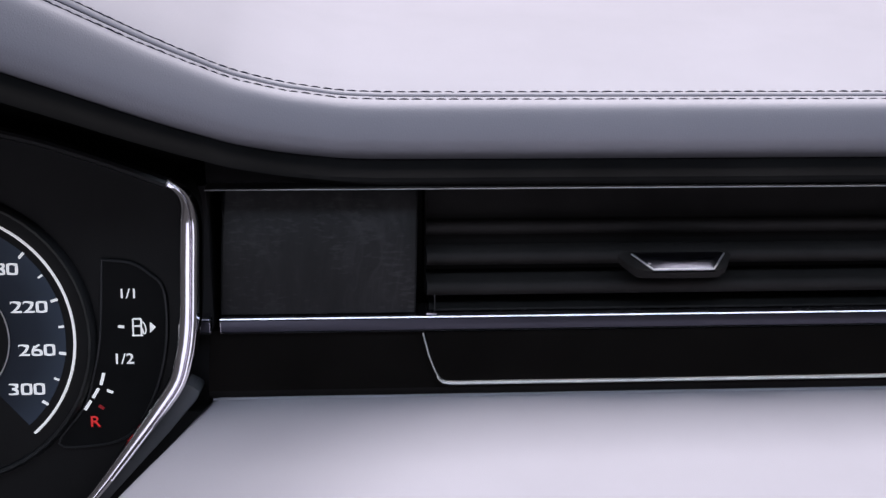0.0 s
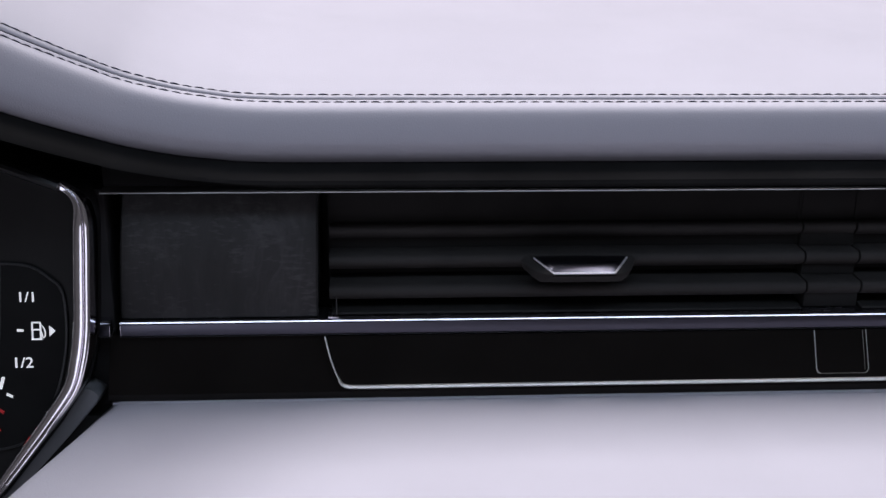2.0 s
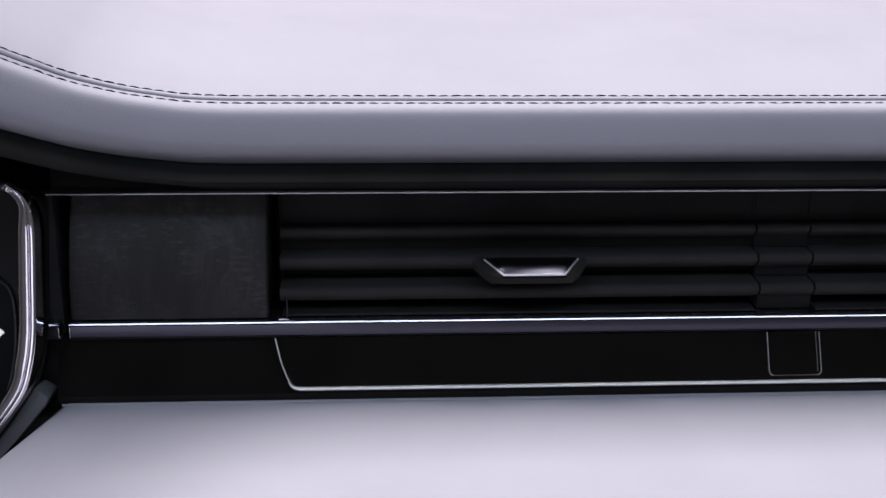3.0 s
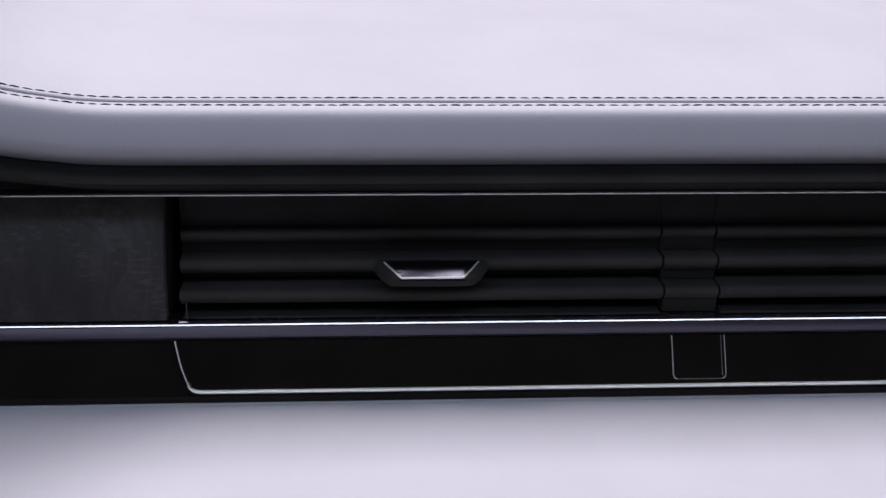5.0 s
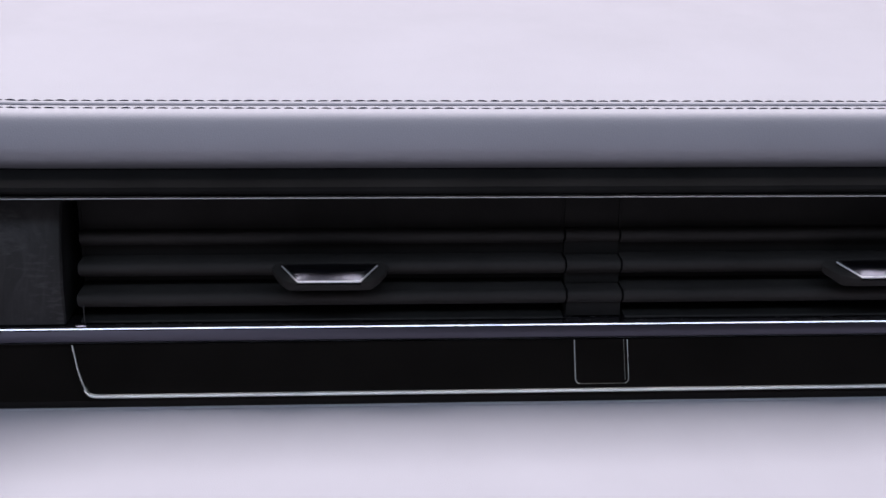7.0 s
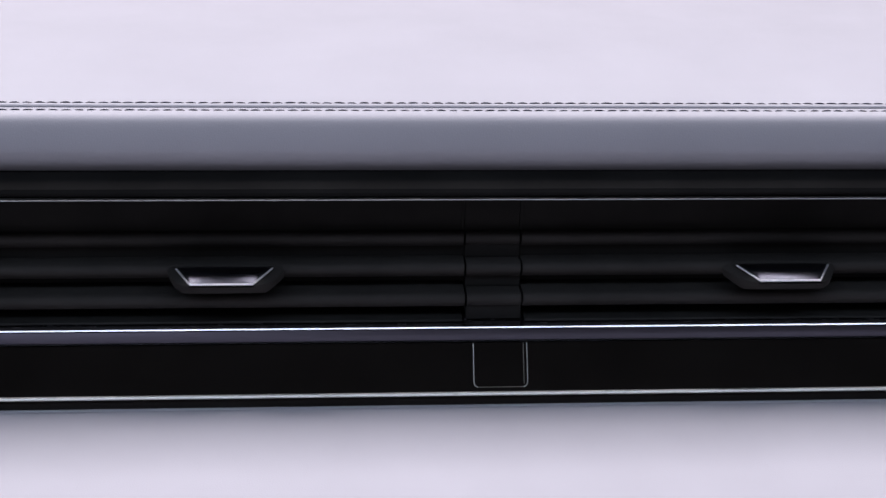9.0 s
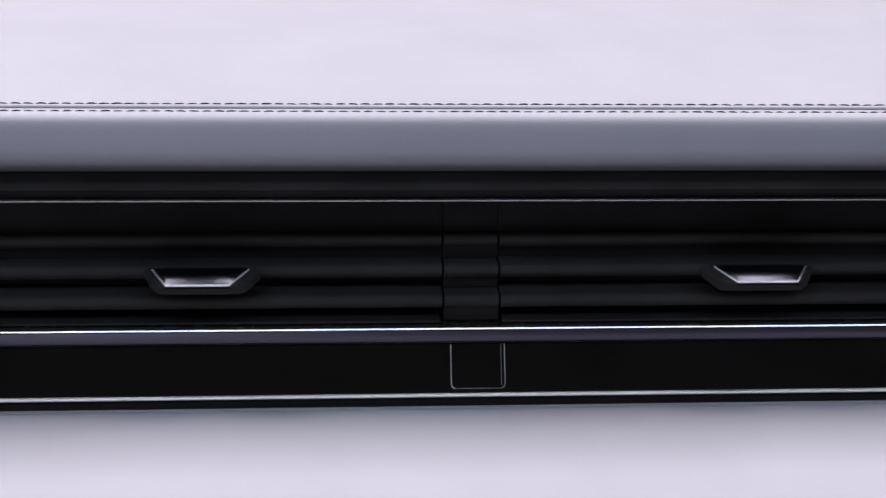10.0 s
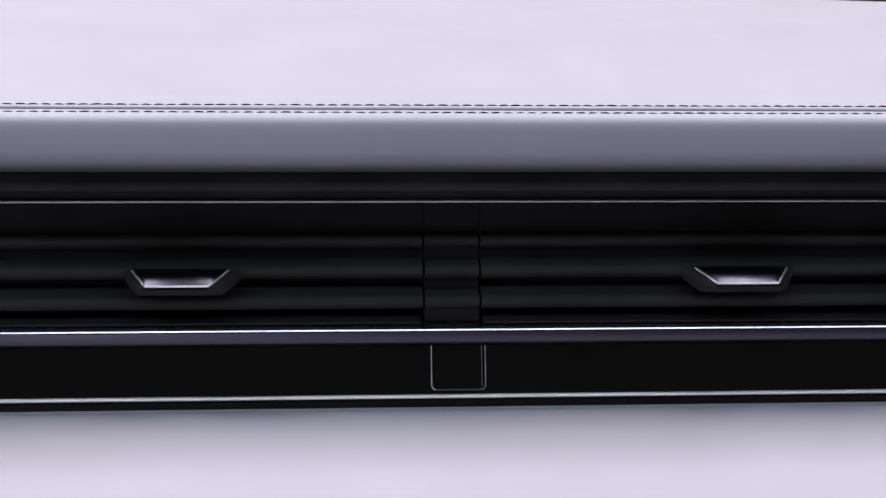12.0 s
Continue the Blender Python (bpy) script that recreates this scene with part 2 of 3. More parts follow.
def dashboard():
    dash = thing("dashboard", (0.08, 0.60, 0.0), "grey leather car dashboard with double stitched seam and black trim", "dashboard")
    xs = even(LEFT, 0.03, 110) + even(0.04, RIGHT, 30)

    def cover(name, section, inner, label):
        prof = [(p.x, p.y) for p in spline([(y, z, 0) for y, z in section], 4)] + inner
        return part(name, loft([[hood_shift(x, y, z) for y, z in prof] for x in xs]), LEATHER, dash, label)
    pad = cover("front_cover", FRONT, [(0.5177, 0.8930), (0.525, 0.8860), (0.560, 0.8860)], "grey leather rolled over the front edge")
    cover("top_cover", TOP, [(0.87, 0.92), (0.87, 0.861), (0.5605, 0.861), (0.5605, 0.8870), (0.526, 0.8870), (0.5181, 0.8935)], "smooth pale grey leather top")
    # two rows of thread
    stitch = bmesh.new()
    bmesh.ops.create_uvsphere(stitch, u_segments=6, v_segments=5, radius=1, matrix=Matrix.LocRotScale(None, Euler((0, radians(90), 0)), None))
    for v in stitch.verts:
        e = abs(v.co.x)
        v.co = Vector((v.co.x * 0.00250, v.co.y * 0.00030, v.co.z * 0.00032 - 0.0003 * e * e))
    data = bpy.data.meshes.new("stitch")
    stitch.to_mesh(data)
    stitch.free()
    data.materials.append(THREAD)
    for p in data.polygons:
        p.use_smooth = True
    rng = random.Random(4)
    for y, z, slim in ((0.5151, 0.9013, 1.2), (0.5204, 0.9036, 1.0)):
        x = -0.20
        while x < 0.50:
            a, b = hood_shift(x - 0.002, y, z), hood_shift(x + 0.002, y, z)
            way = (b - a).normalized()
            ob = new("stitch", data)
            q = way.to_track_quat("X", "Z") @ Euler((radians(-25), radians(rng.uniform(-2, 2)), radians(rng.uniform(-5, 5)))).to_quaternion()
            ob.parent = pad
            ob.matrix_parent_inverse = Matrix.Translation(-root_of(pad))
            ob.matrix_basis = Matrix.LocRotScale((a + b) / 2 + Vector((0, 0, rng.uniform(-0.0001, 0.0001))), q, (rng.uniform(0.95, 1.08), slim, slim))
            x += 0.0056 * way.x
    # Dark cord laid in the groove in place of the shade between the covers.
    part("seam", tube([hood_shift(x, 0.5179, 0.9014) for x in xs], 0.00042, 6), THREAD, pad, "dark cord for the shade in the seam")
    # black carrier behind all fronts, down to the floor
    top = [(x, hood_shift(x, 0.53, 0.868).z) for x in even(LEFT + 0.003, RIGHT - 0.003, 60)]
    outline = [(LEFT + 0.003, 0.0)] + top + [(RIGHT - 0.003, 0.0)]
    part("carrier", prism(outline, 0.556, 0.70), BLACK, dash, "black plastic carrier under the leather", smooth=False)
    # black trim over vents and wood, running on under the hood
    lip = ((0.556, 0.8734), (0.5170, 0.8730), (0.5100, 0.8721), (0.5040, 0.8702), (0.5012, 0.8682), (0.5007, 0.8664))
    trim = []
    for x in even(-0.0775, 0.02, 24) + even(0.03, RIGHT - 0.005, 8):
        m = min(1.0, table(x, RISE) / 0.006)
        ring = [hood_shift(x, y, z) for y, z in lip]
        trim.append(ring + [Vector((x, 0.5018 + 0.012 * m, ring[-1].z - 0.0016)), Vector((x, 0.5040 + 0.010 * m, 0.8639)), Vector((x, 0.5110 + 0.004 * m, 0.8622)), Vector((x, 0.556, 0.8622))])
    part("upper_trim", loft(trim), MATT, dash, "matt black trim under the leather lip")
    rail = [(0.5100, 0.8637), (0.5010, 0.8637), (0.5003, 0.8634), (0.5001, 0.8630), (0.5008, 0.8627), (0.5100, 0.8624)]
    part("trim_rail", bar(rail, even(-0.0764, RIGHT - 0.006, 8)), RAIL, dash, "thin satin metal rail")
    # dark lining of the hood
    rings = []
    for x in even(LEFT + 0.002, -0.0775, 50):
        front = [hood_shift(x, y, z) for y, z in lip]
        back = hood_shift(x, 0.545, 0.862)
        rings.append(front + [Vector((x, 0.520, front[-1].z - 0.002)), Vector((x, 0.535, front[-1].z - 0.004)), back, Vector((x, 0.556, back.z))])
    part("hood_lining", loft(rings), MATT, dash, "matt black lining under the hood")
    # column between instruments and wood
    part("side_column", box(-0.0905, -0.0772, 0.511, 0.556, 0.72, 0.8620, 0.001), LINING, dash, "satin black column beside the instruments")
    return dash


def lower_pad():
    low = thing("lower_dashboard_pad", (0.2, 0.45, 0.0), "pale grey leather lower dashboard shelf below black trim", "dashboard pad")
    prof = [(0.520, 0.7600), (0.505, 0.7612), (0.4985, 0.7615), (0.4935, 0.7614), (0.4885, 0.7612), (0.480, 0.7608), (0.455, 0.7596), (0.42, 0.7578), (0.38, 0.7545), (0.345, 0.748),
            (0.315, 0.735), (0.297, 0.712), (0.290, 0.68), (0.292, 0.62), (0.31, 0.52), (0.34, 0.42)]
    prof = [(p.x, p.y) for p in spline([(y, z, 0) for y, z in prof], 4)] + [(0.34, 0.0), (0.52, 0.0)]
    rings = []

    def start(y):
        return -0.0778 - 0.400 * max(0.0, 0.4912 - y)
    count = 70
    for k in range(count):
        s = (k / (count - 1)) ** 1.6
        ring = []
        for y, z in prof:
            x0 = start(y)
            drop = 0.0030 * max(0.0, 1 - s * 160) ** 2
            ring.append((x0 + (RIGHT - 0.01 - x0) * s, y, z + 0.0014 - drop))
        rings.append(ring)
    part("cover", loft(rings), LEATHER, low, "smooth pale grey leather")
    part("edge_piping", tube([(x, 0.4916, 0.7625) for x in even(-0.0770, RIGHT - 0.02, 30)], 0.00060, 8), LEATHER, low, "thin leather piping")
    return low


def wood_panel():
    ob = thing("wood_trim_panel", (-0.027, 0.51, 0.80), "charcoal grey open pore wood trim panel on dashboard", "trim panel")
    rings = []
    for z in even(0.7992, 0.8606, 14):
        s = (z - 0.7992) / 0.0614
        bow = 0.0016 * (1 - (2 * s - 1) ** 2)
        xr = 0.0190 + 0.0012 * s
        xl = -0.0735 + 0.0035 * s
        e = 0.0009
        y = 0.5075 - bow + 0.0110 * s ** 2.5
        rings.append([(xl, y + e, z), (xl + e, y, z)] + [(xl + (xr - xl) * k / 8, y - 0.0002, z) for k in range(1, 8)] + [(xr - e, y, z), (xr, y + e, z), (xr, 0.556, z), (xl, 0.556, z)])
    part("veneer", loft(rings), WOOD, ob)
    return ob


def chrome_strip():
    body = [(0.520, 0.7977), (0.50370, 0.7977), (0.5033, 0.7974), (0.5030, 0.7955), (0.5029, 0.7930), (0.5031, 0.7920), (0.5037, 0.7916), (0.520, 0.7916)]
    edge = [(0.520, 0.79855), (0.50397, 0.79852), (0.50352, 0.79798), (0.5040, 0.79772), (0.520, 0.79785)]
    foot = [(0.520, 0.7915), (0.5036, 0.7915), (0.5031, 0.79125), (0.5036, 0.7910), (0.520, 0.7910)]
    for name, x0, x1, label in (("chrome_trim_strip", -0.0735, RIGHT - 0.006, "long dark polished chrome trim strip below the vents"), ("chrome_trim_end", -0.0865, -0.0781, "short chrome trim end piece beside the instruments")):
        ob = thing(name, ((x0 + x1) / 2, 0.51, 0.791), label, "trim strip")
        part("strip", bar(body, even(x0 + 0.0004, x1 - 0.0004, 16)), STRIP, ob, "dark satin chrome face")
        part("upper_edge", bar(edge, even(x0, x1, 16)), EDGE, ob, "bright polished upper edge")
        part("lower_edge", bar(foot, even(x0, x1, 16)), DARK_METAL, ob, "fine grey lower edge")
        for a in ((x0, x0 + 0.0005), (x1 - 0.0005, x1)):
            part("end_edge", box(*a, 0.5030, 0.515, 0.7917, 0.7971, 0.0001), EDGE, ob, "bright polished end")


def lid_y(z, proud=0.0):
    """Depth of the sloping black front at a height."""
    return 0.4905 + 0.55 * (z - 0.769) - proud


def glovebox():
    ob = thing("glovebox", (0.2, 0.50, 0.762), "glossy black lacquered glovebox front with slim silver outline", "glovebox")
    base = [(0.5400, 0.7911), (lid_y(0.7911) + 0.004, 0.7911), (lid_y(0.789) + 0.004, 0.7890), (lid_y(0.770) + 0.004, 0.7700), (lid_y(0.7662) + 0.0040, 0.7662), (0.4926, 0.7634), (0.4950, 0.7600), (0.5400, 0.7590)]
    part("panel", bar(base, [-0.0790, RIGHT - 0.008]), PIANO, ob, smooth=False)
    # raised lid
    lid = [(0.0235, 0.7908), (0.0259, 0.7812), (0.0281, 0.7755), (0.0305, 0.7715), (0.0335, 0.7695), (0.0383, 0.7690), (RIGHT - 0.01, 0.7690), (RIGHT - 0.01, 0.7908)]
    bm = loft([[(x, lid_y(z), z) for x, z in lid], [(x, lid_y(z) + 0.006, z) for x, z in lid]])
    part("lid", bevelled(bm, 0.0005, 2), PIANO, ob, "glossy black lid", smooth=False)
    side = [(x, lid_y(z, 0.0004), z) for x, z in ((0.0223, 0.7908), (0.0237, 0.7860), (0.0252, 0.7810), (0.0277, 0.7752), (0.0297, 0.7718))]
    part("outline_side", tube(spline(side, 5), 0.00042, 6), SILVER, ob, "thin silver line")
    low = [(0.4955, 0.7699), (0.4909, 0.7699), (0.4902, 0.7696), (0.4898, 0.7690), (0.4900, 0.7684), (0.4907, 0.7681), (0.4955, 0.7681)]
    rings = []
    corner = [(0.0285, 0.0028, 0.40), (0.0297, 0.0016, 0.8), (0.0313, 0.0006, 1.0), (0.0338, 0.0001, 1.0), (0.0383, 0.0, 1.0)]
    for x, lift, thick in corner + [(x, 0.0, 1.0) for x in even(0.05, RIGHT - 0.009, 12)]:
        rings.append([(x, y + 0.5 * lift, 0.7696 + (z - 0.7690) * thick + lift) for y, z in low])
    part("outline_base", loft(rings), SILVER, ob, "silver line along the lower edge")
    return ob


def push_button():
    ob = thing("glovebox_button", (0.2722, 0.492, 0.7720), "small square black button with fine outline and bevel glint on glossy panel", "button")
    x0, x1, z0, z1 = 0.2596, 0.2853, 0.7724, 0.7908

    def at(x, z, proud=0.0002):
        return Vector((x, lid_y(z, proud), z))
    key = [(x0 + 0.0008, z0 + 0.0012), (x0 + 0.0014, z0 + 0.0006), (x1 - 0.0014, z0 + 0.0006), (x1 - 0.0008, z0 + 0.0012), (x1 - 0.0008, z1), (x0 + 0.0008, z1)]
    part("key", loft([[at(x, z, 0.0003) for x, z in key], [at(x, z, -0.003) for x, z in key]]), PIANO, ob, smooth=False)
    # Brighter side lines stand in for highlights on the key's bevels.
    lines = (((x0, z1), (x0, z0 + 0.0018), (x0 + 0.0006, z0 + 0.0006), (x0 + 0.0018, z0)), 0.00030, GLINT), \
            (((x0 + 0.0018, z0), (x1 - 0.0018, z0)), 0.00020, OUTLINE), \
            (((x1 - 0.0018, z0), (x1 - 0.0006, z0 + 0.0006), (x1, z0 + 0.0018), (x1, z1)), 0.00026, GLINT), \
            (((x1 - 0.0017, z0 + 0.0014), (x1 - 0.0017, z1)), 0.00018, OUTLINE)
    for path, radius, mat in lines:
        part("outline", tube([at(x, z, 0.0003) for x, z in path], radius, 6), mat, ob, "fine outline and bevel glint")
    return ob


def slat_profile(y, z, lean):
    pts = [(0.0085, -0.0064), (0.0048, -0.0056), (0.0020, -0.0040), (0.0002, -0.0020), (-0.0008, -0.0002), (-0.0007, 0.0012), (0.0002, 0.0025), (0.0020, 0.0031), (0.006, 0.0024), (0.024, 0.0008), (0.030, 0.0), (0.024, -0.0010), (0.014, -0.0054)]
    c, s = math.cos(radians(lean)), math.sin(radians(lean))
    return [(y + a * c - b * s, z + a * s + b * c) for a, b in pts]


def air_vent(x0, x1, tab_x):
    ob = thing("air_vent", ((x0 + x1) / 2, 0.52, 0.80), "black dashboard air vent with horizontal slats and chrome edged slider", "air vent", "vents along the dashboard")
    part("back_wall", box(x0, x1, 0.5290, 0.5555, 0.7995, 0.8608), DUCT, ob, smooth=False)
    for a, b in ((x0, x0 + 0.0015), (x1 - 0.0015, x1)):
        part("side_wall", box(a, b, 0.5286, 0.5290, 0.7995, 0.8608, 0.0001), DUCT, ob)
    part("sill", box(x0 + 0.0016, x1 - 0.0016, 0.509, 0.5290, 0.7990, 0.8003, 0.0003), BLACK, ob)
    for y, z, lean in ((0.5240, 0.8357, 6), (0.5165, 0.8227, 6), (0.5100, 0.8096, 6)):
        part("slat", bar(slat_profile(y, z, lean), even(x0 + 0.0006, x1 - 0.0006, 4)), SLAT, ob)
    # slider: a shelf-like tab with a rising top and a bright rim
    f, b = 0.4925, 0.5060
    hw, fw = 0.0227, 0.0143

    def rise(q):
        return 0.0034 * (1 - (1 - min(1.0, q / 0.7)) ** 2)
    zb = 0.8255
    rows = 14
    tops = []
    for k in range(rows + 1):
        q = k / rows
        y, w, z = f + (b - f) * q, fw + (hw - fw) * q, zb + rise(q)
        tops.append((y, w, z))

    def side(y):
        """Height of the straight side edges."""
        return zb + 0.0032 * (y - f) / (b - f)
    rings = []
    for k in range(13):
        q = k / 12
        y = f - 0.0004 + (b + 0.004 - f) * q
        w = fw + (hw - fw) * min(1.0, q)
        z = zb + 0.0032 * q - 0.0003
        swell = math.sin(min(1.0, q / 0.6) * math.pi / 2)
        o, low = 0.0006 + 0.0042 * swell, z - 0.0010 - 0.0078 * swell
        ring = [(w - 0.001, z - 0.0002), (w + 0.3 * o, z), (w + 0.75 * o, z - 0.0010), (w + o, z - 0.3 * (z - low)), (w + 0.8 * o, z - 0.75 * (z - low)), (w + 0.2 * o, low), (w - 0.006, low - 0.0002)]
        rings.append([(tab_x + a, y, c) for a, c in ring] + [(tab_x - a, y, c) for a, c in reversed(ring)])
    tab = part("slider", loft(rings), SLAT, ob, "satin black slider tab")
    scoop = [[(tab_x - w + 0.0003, y, side(y)), (tab_x - w * 0.86, y, z), (tab_x, y, z + 0.0001), (tab_x + w * 0.86, y, z), (tab_x + w - 0.0003, y, side(y)), (tab_x + w - 0.0006, y, side(y) - 0.0008), (tab_x - w + 0.0006, y, side(y) - 0.0008)] for y, w, z in tops]
    part("scoop", loft(scoop), SCOOP, tab, "satin metal top of the slider")
    left = [(tab_x - w, y - 0.0002, side(y) + 0.0002) for y, w, z in reversed(tops[:-1])]
    right = [(tab_x + w, y - 0.0002, side(y) + 0.0002) for y, w, z in tops[:-1]]
    part("rim", tube(left + right, 0.00052, 8), RIM, tab, "bright silver rim")
    return ob


def vent_divider():
    ob = thing("vent_divider", (0.2702, 0.52, 0.80), "black plastic divider between two air vents", "vent divider")
    for z0, z1, y in ((0.7992, 0.8062, 0.5080), (0.8130, 0.8186, 0.5160), (0.8259, 0.8325, 0.5220), (0.8388, 0.8605, 0.5248)):
        part("block", box(0.2565, 0.2831, y + 0.004, 0.5555, z0, z1, 0.0003), DUCT, ob)
    for y, z in ((0.5242, 0.8357), (0.5165, 0.8227), (0.5100, 0.8096)):
        part("cap", bar(slat_profile(y, z, 6), [0.2568, 0.2828]), SLAT, ob)
    return ob


# ---- instruments: local (u, v) on a face that leans back ----
LEAN = math.hypot(1, 0.2)


def face(u, v, depth):
    """A place on the instrument face; depth is how far it stands off towards the driver."""
    n = Vector((0, -1, 0.2)) / LEAN
    return Vector((u, 0.505 + 0.2 * v / LEAN, 0.79 + v / LEAN)) + n * depth


def plate(outline, front, back):
    return loft([[face(u, v, front) for u, v in outline], [face(u, v, back) for u, v in outline]])


def arc(cu, cv, r, a0, a1, n):
    return [(cu + r * math.cos(radians(a)), cv + r * math.sin(radians(a))) for a in even(a0, a1, n)]


def squared(bm, amount):
    """Pushes the round strokes of one character towards a rounded square, as on the dial."""
    n = Vector((0, -1, 0.2)) / LEAN
    up = Vector((0, 0.2, 1)) / LEAN
    xs, ys = [v.co.x for v in bm.verts], [v.co.dot(up) for v in bm.verts]
    cx, cy, hx, hy = (max(xs) + min(xs)) / 2, (max(ys) + min(ys)) / 2, (max(xs) - min(xs)) / 2, (max(ys) - min(ys)) / 2
    for v in bm.verts:
        a, b = (v.co.x - cx) / hx, (v.co.dot(up) - cy) / hy
        m = max(abs(a), abs(b), 1e-6)
        grow = 1 + amount * (min(math.hypot(a, b) / m, 1 / m) - 1)
        v.co += Vector((1, 0, 0)) * a * (grow - 1) * hx + up * b * (grow - 1) * hy


def lettering(name, text, u, v, height, stretch, mat, parent, label, square=0.0):
    data = bpy.data.curves.new(name, "FONT")
    data.body, data.size, data.align_x, data.align_y, data.extrude = text, 1.0, "CENTER", "CENTER", 0.01
    data.offset = 0.004
    ob = new(name, data)
    mesh = bpy.data.meshes.new_from_object(ob.evaluated_get(bpy.context.evaluated_depsgraph_get()))
    bpy.data.objects.remove(ob)
    zs = [p.co.y for p in mesh.vertices]
    xs = [p.co.x for p in mesh.vertices]
    k = height / (max(zs) - min(zs))
    mz, mx = (max(zs) + min(zs)) / 2, (max(xs) + min(xs)) / 2
    for p in mesh.vertices:
        p.co = face(u + (p.co.x - mx) * k * stretch, v + (p.co.y - mz) * k, 0.0011 + p.co.z * 0.02)
    whole = bmesh.new()
    whole.from_mesh(mesh)
    bpy.data.meshes.remove(mesh)
    bmesh.ops.remove_doubles(whole, verts=whole.verts, dist=0.00001)
    # each character is a piece of its own
    left = set(whole.faces)
    while left:
        queue = [left.pop()]
        island = []
        while queue:
            f = queue.pop()
            island.append(f)
            for e in f.edges:
                for g in e.link_faces:
                    if g in left:
                        left.remove(g)
                        queue.append(g)
        one = bmesh.new()
        seen = {}
        for f in island:
            for p in f.verts:
                if p not in seen:
                    seen[p] = one.verts.new(p.co)
            one.faces.new([seen[p] for p in f.verts])
        if square:
            squared(one, square)
        part(name, one, mat, parent, label, smooth=False)
    whole.free()


def dash_mark(name, p, q, width, mat, parent, label="", depth=0.0011):
    a, b = Vector(p), Vector(q)
    n = Vector((-(b - a).y, (b - a).x)).normalized() * width / 2
    return part(name, plate([a - n, b - n, b + n, a + n], depth, depth - 0.0006), mat, parent, label, smooth=False)


GU, GV, GR = -0.2021, -0.0006, 0.0606


def instruments():
    ob = thing("instrument_cluster", (-0.2, 0.52, 0.70), "black instrument cluster with speedometer fuel gauge and chrome bezel", "instrument cluster")
    bezel = spline([(-0.0943, 0.0750, 0), (-0.0864, 0.0693, 0), (-0.0826, 0.0617, 0), (-0.0814, 0.0508, 0), (-0.0821, 0.0297, 0), (-0.0827, 0.0137, 0), (-0.0835, 0.0030, 0),
                    (-0.0855, -0.0091, 0), (-0.0899, -0.0227, 0), (-0.0999, -0.0370, 0), (-0.1109, -0.0509, 0), (-0.1220, -0.0648, 0), (-0.1292, -0.0736, 0), (-0.1471, -0.0937, 0), (-0.160, -0.103, 0)], 6)
    bezel = [(p.x, p.y) for p in bezel]
    top = spline([(-0.40, 0.085, 0), (-0.30, 0.109, 0), (-0.23, 0.109, 0), (-0.1670, 0.0982, 0), (-0.1302, 0.0879, 0), (-0.0942, 0.0749, 0)], 6)
    top = [(p.x, p.y) for p in top]
    outline = top + bezel[1:] + [(-0.26, -0.11), (-0.40, -0.08)]
    # face plate
    part("face_plate", plate([(u - 0.001, v) for u, v in outline], -0.0015, -0.02), CLUSTER, ob, "dark matt cluster face", smooth=False)

    def sweep(path, shape, off=0.0, taper=0, slim=False):
        rings = []
        for k, (u, v) in enumerate(path):
            r = 9 if slim else 1
            a, b = path[max(k - r, 0)], path[min(k + r, len(path) - 1)]
            way = Vector((b[0] - a[0], b[1] - a[1])).normalized()
            out = Vector((-way.y, way.x))
            grow = min(1.0, k / taper) if taper else 1.0
            k0 = 0.40 + 0.60 * grow * grow * (3 - 2 * grow)
            if slim:
                k0 *= 1 - 0.55 * min(1.0, max(0.0, (-0.012 - v) / 0.085))
            rings.append([face(u + (s * k0 + off) * out.x, v + (s * k0 + off) * out.y, d if d < 0 else d * (0.55 + 0.45 * k0)) for s, d in shape])
        return loft(rings)

    def forward(bm):
        """Brings the frame of the cluster out towards the driver."""
        eye = Vector((0, 0, 1.02))
        for v in bm.verts:
            v.co = eye + (v.co - eye) * 0.958
        return bm

    ridge = [(-0.0096, -0.002), (-0.0094, 0.0050), (-0.0090, 0.0070), (-0.0080, 0.0101), (-0.0076, 0.0109), (-0.0070, 0.0112), (-0.0037, 0.0113), (-0.0033, 0.0110), (-0.0030, 0.0100), (-0.0027, 0.0110), (-0.0023, 0.0112),
             (-0.0007, 0.0111), (-0.0002, 0.0107), (0.0, 0.0096), (0.0, -0.004)]
    part("bezel", forward(sweep(bezel, ridge, taper=20, slim=True)), CHROME, ob, "polished double ridged chrome bezel")
    lip = [(-0.0045, -0.002), (-0.0045, 0.008), (-0.0035, 0.0108), (-0.0020, 0.0115), (-0.0006, 0.0106), (0.0, 0.0085), (0.0, -0.002)]
    part("top_lip", forward(sweep(top, lip)), SATIN, ob, "satin black upper lip")
    # housing wall from the frame back to the face
    eye = Vector((0, 0, 1.02))
    rings = []
    for u, v in top[::2] + bezel[1::2]:
        near = eye + (face(u, v, 0.006) - eye) * 0.958
        rings.append([near + Vector((-0.0006, 0, -0.0004)), near + Vector((-0.0006, 0.020, -0.0004)), near + Vector((-0.0025, 0.020, -0.002)), near + Vector((-0.0025, 0, -0.002))])
    part("housing", loft(rings), MATT, ob, "matt black housing wall behind the bezel")
    shell = [(-0.0900, -0.0215), (-0.0870, -0.0230), (-0.0848, -0.0245), (-0.0834, -0.0262), (-0.0850, -0.0300), (-0.0981, -0.0452), (-0.1119, -0.0602), (-0.1272, -0.0770), (-0.1465, -0.0985),
             (-0.1490, -0.0935), (-0.1292, -0.0736), (-0.1109, -0.0509), (-0.0999, -0.0370)]
